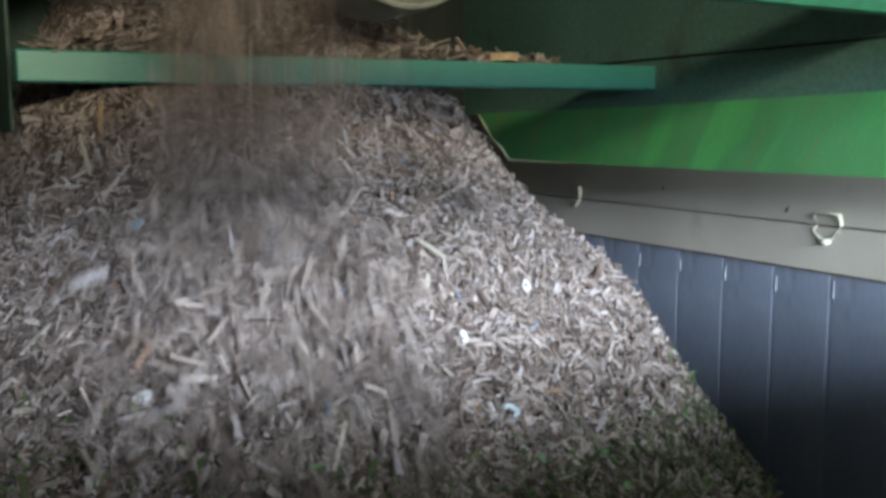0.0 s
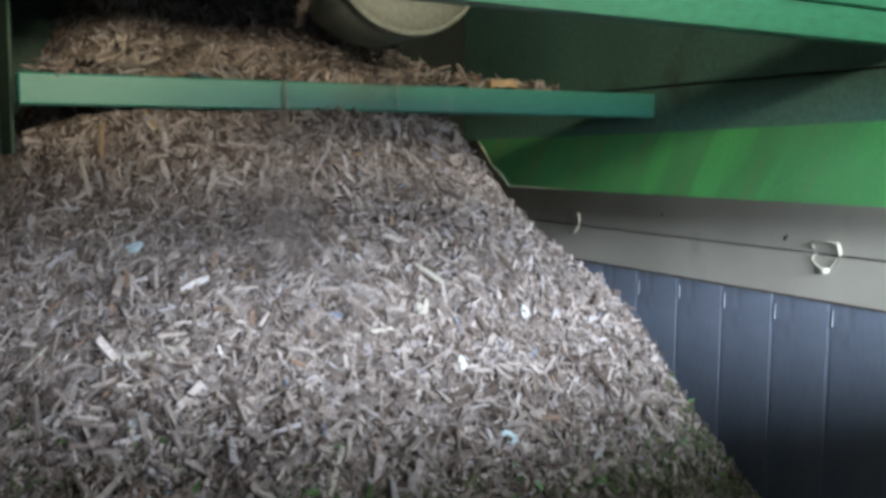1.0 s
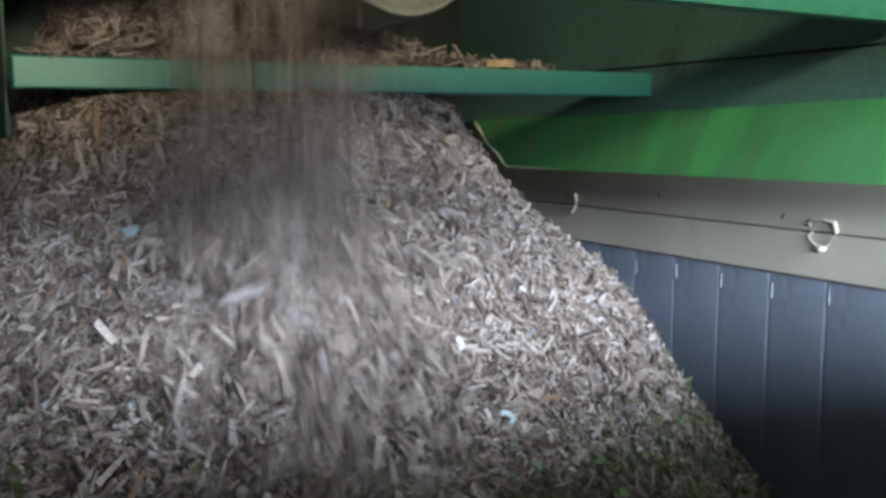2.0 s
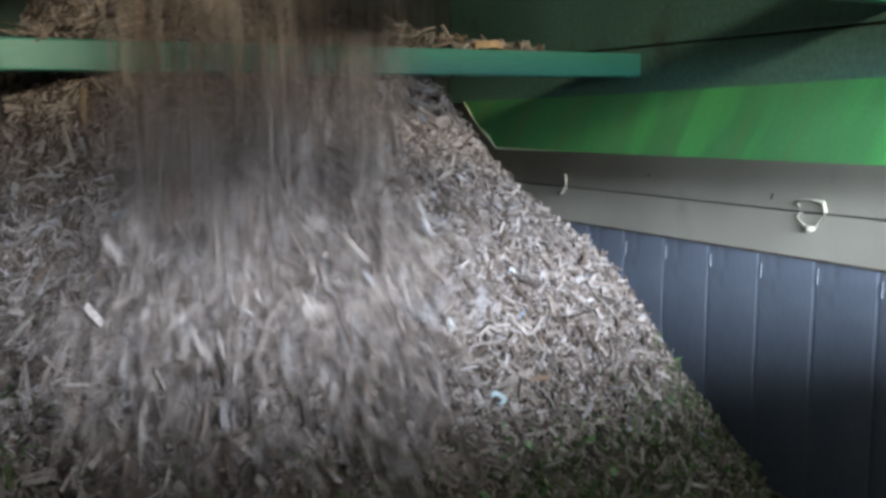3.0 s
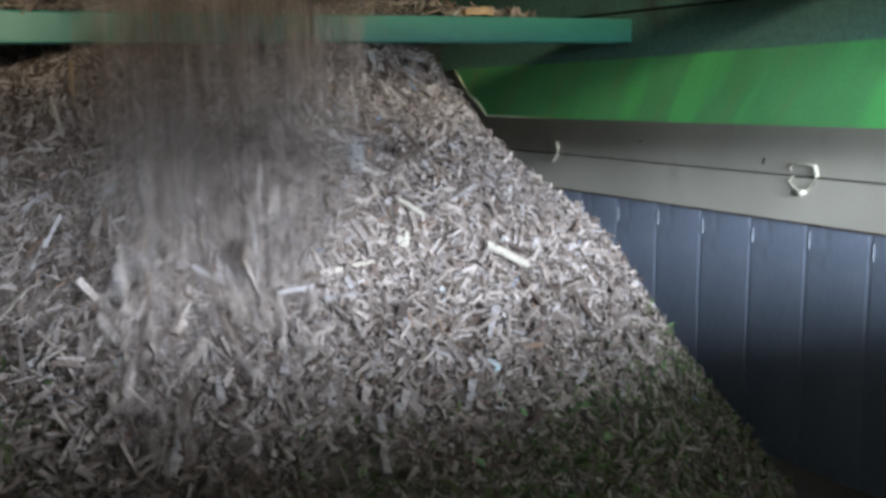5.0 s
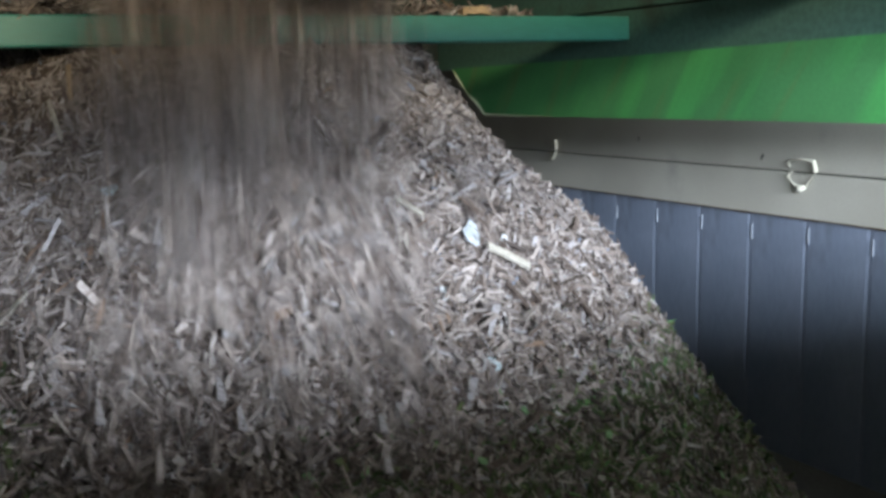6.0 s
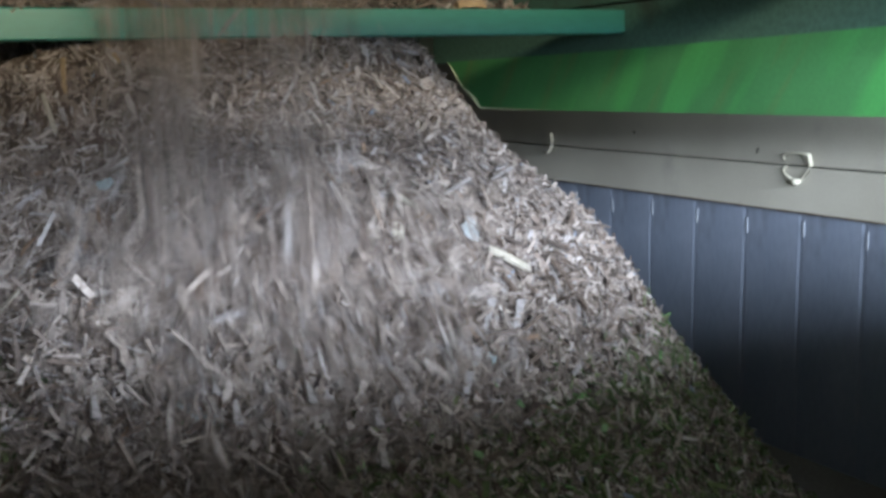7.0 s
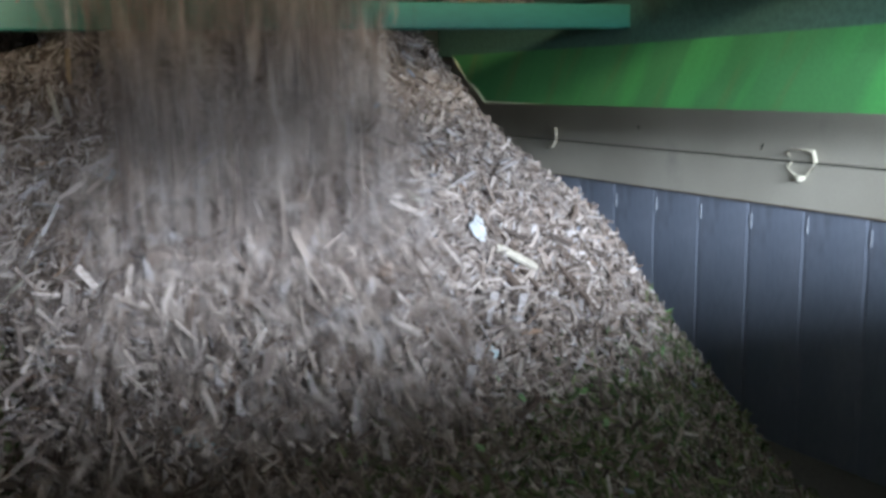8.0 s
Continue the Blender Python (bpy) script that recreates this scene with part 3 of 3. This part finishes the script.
# ---- falling chips ----
# (seconds, share of the full stream, x from, x to) where the stream passes the cross bar
FLOW = [
    (-1.4, 0.8, 0.47, 1.24), (-0.6, 0.5, 0.55, 1.20), (0.0, 0.3, 0.52, 1.05), (0.3, 0.35, 0.52, 0.92), (0.42, 0.08, 0.6, 1.0), (0.6, 0.03, 0.6, 1.0), (0.98, 0.02, 0.7, 1.1),
    (1.15, 0.45, 0.75, 1.15), (1.7, 0.5, 0.6, 1.15), (2.3, 0.35, 0.55, 1.15), (2.45, 0.9, 0.49, 1.24), (2.9, 1.0, 0.47, 1.26),
    (3.1, 0.6, 0.52, 1.24), (3.3, 1.0, 0.49, 1.26), (4.28, 1.0, 0.47, 1.24), (4.38, 0.4, 0.5, 1.0), (4.5, 0.15, 0.5, 0.9),
    (4.7, 0.5, 0.45, 1.0), (5.2, 0.7, 0.47, 1.24), (5.8, 0.8, 0.47, 1.19), (6.0, 1.0, 0.47, 1.29), (6.2, 1.0, 0.44, 1.31), (6.6, 1.0, 0.44, 1.31),
    (6.8, 0.45, 0.45, 1.1), (7.0, 0.2, 0.5, 1.1), (7.2, 0.55, 0.5, 1.2), (7.4, 0.9, 0.47, 1.26), (8.1, 1.0, 0.42, 1.26),
]
FULL = 200
cluster_meshes = []
for k in range(24):
    n = 150
    v = splinters(n, (0.02, 0.056), rng, (0.11, 0.28))
    v[:8] *= np.array([1.1, 1.25, 1.0])
    off = rng.normal(size=(n, 3)) * np.array([0.065, 0.02, 0.17])
    nr = np.tile(np.array([[0.0, -1.0, 0.0]]), (n, 1))
    cluster_meshes.append(splinter_mesh("falling_chips", np.einsum("nij,nkj->nki", frames_on(nr, rng, 0.75), v) + off[:, None], mat_chips, True))

trickle_meshes = []
for k in range(6):
    n = 42
    v = splinters(n, (0.015, 0.05), rng, (0.10, 0.27))
    off = rng.normal(size=(n, 3)) * np.array([0.04, 0.02, 0.13])
    nr = np.tile(np.array([[0.0, -1.0, 0.0]]), (n, 1))
    trickle_meshes.append(splinter_mesh("trickling_chips", np.einsum("nij,nkj->nki", frames_on(nr, rng, 0.75), v) + off[:, None], mat_chips, True))

GRAV = 9.8


def drop_rows(t_bar, x, y, share, rnd, fan=None):
    """Rows for one cluster: it waits in the hopper, falls, lands on the heap, slides down its front and comes to rest."""
    z0, z_bar, v0 = 2.75, 1.79, 0.3
    t_fall = (-v0 + math.sqrt(v0 * v0 + 2 * GRAV * (z0 - z_bar))) / GRAV
    t0 = t_bar - t_fall
    z_land = float(heap_z(x, y)) + 0.03
    t_land = t0 + (-v0 + math.sqrt(v0 * v0 + 2 * GRAV * (z0 - z_land))) / GRAV
    turn = rnd.uniform(-25, 25)
    flip = pose(0, 0, 0, rnd.choice([0, 180]), 0, rnd.choice([0, 180]))
    speed = rnd.uniform(0.85, 1.3)
    way_long = max(0.12, (y - (rnd.uniform(1.84, 2.16) if t_bar < 4.6 else rnd.uniform(1.92, 2.18))) * (0.45 + 0.55 * share))
    run_time = 1.25 * way_long / speed
    if fan is None:
        fan = (x - 0.90) * 1.25 + rnd.normal(0, 0.2)
    way = Vector((fan, -1.0)).normalized()

    def at(t):
        if t <= t0:
            return pose(x, y, z0, 0, 0, turn) @ flip
        if t <= t_land:
            d = t - t0
            return pose(x, y, z0 - v0 * d - GRAV / 2 * d * d, 0, 0, turn) @ flip
        d = min(t - t_land, run_time)
        s = way_long * (1 - (1 - d / run_time) ** 1.25)
        sx, sy = x + way.x * s, y + way.y * s
        lean = -40 * min(1.0, d / 0.12)
        hop = 0.03 * math.exp(-d * 5)
        return pose(sx, sy, float(heap_z(sx, sy)) + 0.048 - 0.095 * (d / run_time) ** 6 + hop, lean, 0, turn * 0.4 - math.degrees(math.atan2(fan, 1.0)) * 0.5 * min(1, d / 0.2)) @ flip
    marks = [t0, t0 + (t_land - t0) * 0.35, t0 + (t_land - t0) * 0.7, t_land, t_land + 0.1]
    marks += [t_land + run_time * f for f in (0.35, 0.6, 0.8, 1.0)]
    times = [0.0]
    for t in marks + [8.0]:
        if 0 < t <= 8.0 and frame(t) > frame(times[-1]):
            times.append(t)
    if frame(times[-1]) < frame(8.0):
        times.append(8.0)
    return [(t, at(t)) for t in times]


def on_slope(x, y, turn, lift):
    n = Vector(heap_normal(np.array([x]), np.array([y]))[0])
    return Matrix.Translation((x, y, float(heap_z(x, y)) + lift)) @ n.to_track_quat("Z", "Y").to_matrix().to_4x4() @ pose(0, 0, 0, 0, 0, turn)


def come_down(ob, t_land, land, stops, turn, rest=-0.04):
    """A single piece: waits in the hopper, falls, lands, slides through the stops (seconds, x, y) and comes to rest on or in the chips."""
    x, y = land
    z0 = 2.75
    z1 = float(heap_z(x, y)) + 0.04
    t0 = t_land - math.sqrt(2 * (z0 - z1) / GRAV)
    tilt = on_slope(x, y, turn, 0).to_3x3().to_4x4()
    rows = [(0.0, Matrix.Translation((x, y, z0)) @ tilt), (t0, Matrix.Translation((x, y, z0)) @ tilt)]
    for f in (0.4, 0.75):
        d = (t_land - t0) * f
        rows.append((t0 + d, Matrix.Translation((x, y, z0 - GRAV / 2 * d * d)) @ tilt))
    rows.append((t_land, on_slope(x, y, turn, 0.04)))
    rows += [(t, on_slope(sx, sy, turn, 0.055 if i < len(stops) - 2 else rest)) for i, (t, sx, sy) in enumerate(stops)]
    walk(ob, rows)


def motions():
    rnd = np.random.default_rng(21)
    t, n = -1.4, 0
    ft = [r[0] for r in FLOW]
    while t < 8.15:
        share = float(np.interp(t, ft, [r[1] for r in FLOW]))
        t += 1.0 / (FULL * max(share, 0.015)) * rnd.uniform(0.6, 1.4)
        x = float(np.interp((n * 0.618034 + rnd.uniform(0, 0.12)) % 1.0, (0, 1), (0.04 + np.interp(t, ft, [r[2] for r in FLOW]), np.interp(t, ft, [r[3] for r in FLOW]) - 0.08)))
        y = rnd.uniform(2.24, 2.60)
        ob = tagged(new("falling_chips", cluster_meshes[n % 24]), "loose splinters of shredded wood tumbling down the heap", "wood chips", "falling wood chips", "stuff")
        walk(ob, drop_rows(t, x, y, min(share, 1.0), rnd))
        n += 1
    # a thin trickle that runs down the heap's flank beside the stream
    t, n = -0.5, 0
    while t < 8.1:
        t += rnd.uniform(0.06, 0.2)
        x, y = rnd.uniform(1.22, 1.42), rnd.uniform(2.62, 2.8)
        ob = tagged(new("trickling_chips", trickle_meshes[n % 6]), "thin trickle of small splinters on heap flank", "wood chips", "trickling wood chips", "stuff")
        walk(ob, drop_rows(t, x, y, 0.6, rnd, rnd.uniform(0.5, 0.95)))
        n += 1
    come_down(pale_stick, 4.45, (1.22, 2.55), [(4.6, 1.42, 2.38), (4.7, 1.55, 2.29), (6.0, 1.555, 2.28), (6.5, 1.558, 2.273), (8.0, 1.572, 2.257)], -38, 0.05)
    come_down(grey_scrap, 5.0, (1.2, 2.55), [(5.15, 1.38, 2.40), (5.3, 1.455, 2.33), (6.5, 1.46, 2.317), (8.0, 1.47, 2.30)], 70, 0.05)
    come_down(blue_strip, 6.35, (0.66, 2.55), [(6.5, 0.63, 2.36), (6.7, 0.60, 2.20), (7.0, 0.582, 2.145), (7.5, 0.57, 2.115), (8.0, 0.557, 2.094)], -30, 0.05)
    g = tumbling
    come_down(g["white_late"], 6.86, (0.62, 2.56), [(7.0, 0.584, 2.393), (7.2, 0.508, 2.283), (7.5, 0.47, 2.19), (8.0, 0.465, 2.18)], 20, 0.05)
    come_down(g["green"], 4.42, (0.53, 2.72), [(4.5, 0.484, 2.623), (4.7, 0.40, 2.38), (5.2, 0.36, 2.20), (8.0, 0.36, 2.20)], 60)
    come_down(g["pale"], 4.42, (1.38, 2.60), [(4.5, 1.477, 2.548), (4.8, 1.62, 2.40), (5.3, 1.70, 2.28), (8.0, 1.70, 2.28)], 55)
    come_down(g["white_small"], 4.38, (1.10, 2.52), [(4.5, 1.16, 2.253), (4.7, 1.22, 2.0), (5.1, 1.25, 1.85), (8.0, 1.25, 1.85)], 10)
    come_down(g["blue"], 3.36, (1.10, 2.52), [(3.5, 1.199, 2.20), (3.7, 1.26, 1.95), (4.1, 1.28, 1.86), (8.0, 1.28, 1.86)], 100)
    come_down(g["white_low"], 3.36, (0.75, 2.54), [(3.5, 0.679, 2.241), (3.7, 0.64, 1.98), (4.1, 0.62, 1.88), (8.0, 0.62, 1.88)], 80)
    come_down(g["dark"], 6.94, (0.46, 2.74), [(7.0, 0.366, 2.621), (7.2, 0.25, 2.36), (7.6, 0.2, 2.22), (8.0, 0.2, 2.22)], 45)
    come_down(g["white_early"], 2.40, (0.70, 2.56), [(2.5, 0.639, 2.403), (2.7, 0.56, 2.14), (3.1, 0.52, 1.98), (8.0, 0.52, 1.98)], 30)
    come_down(g["strip"], 6.53, (0.70, 2.24), [(6.6, 0.69, 2.18), (6.8, 0.68, 2.04), (7.2, 0.72, 1.94), (8.0, 0.72, 1.94)], 85)
    come_down(g["board_early"], 2.60, (0.798, 2.50), [(2.7, 0.79, 2.34), (2.9, 0.76, 2.06), (3.3, 0.75, 1.92), (8.0, 0.75, 1.92)], 88)
    # still falling when the clip ends
    x, y = 0.756, 2.5
    walk(g["board"], [(0.0, pose(x, y, 2.75, 80, 0, 10)), (7.53, pose(x, y, 2.75, 80, 0, 10)), (7.75, pose(x, y, 2.50, 84, 0, 10)), (7.9, pose(x, y, 2.13, 88, 4, 12)), (8.0, pose(x, y, 1.67, 90, 6, 14))])


motions()
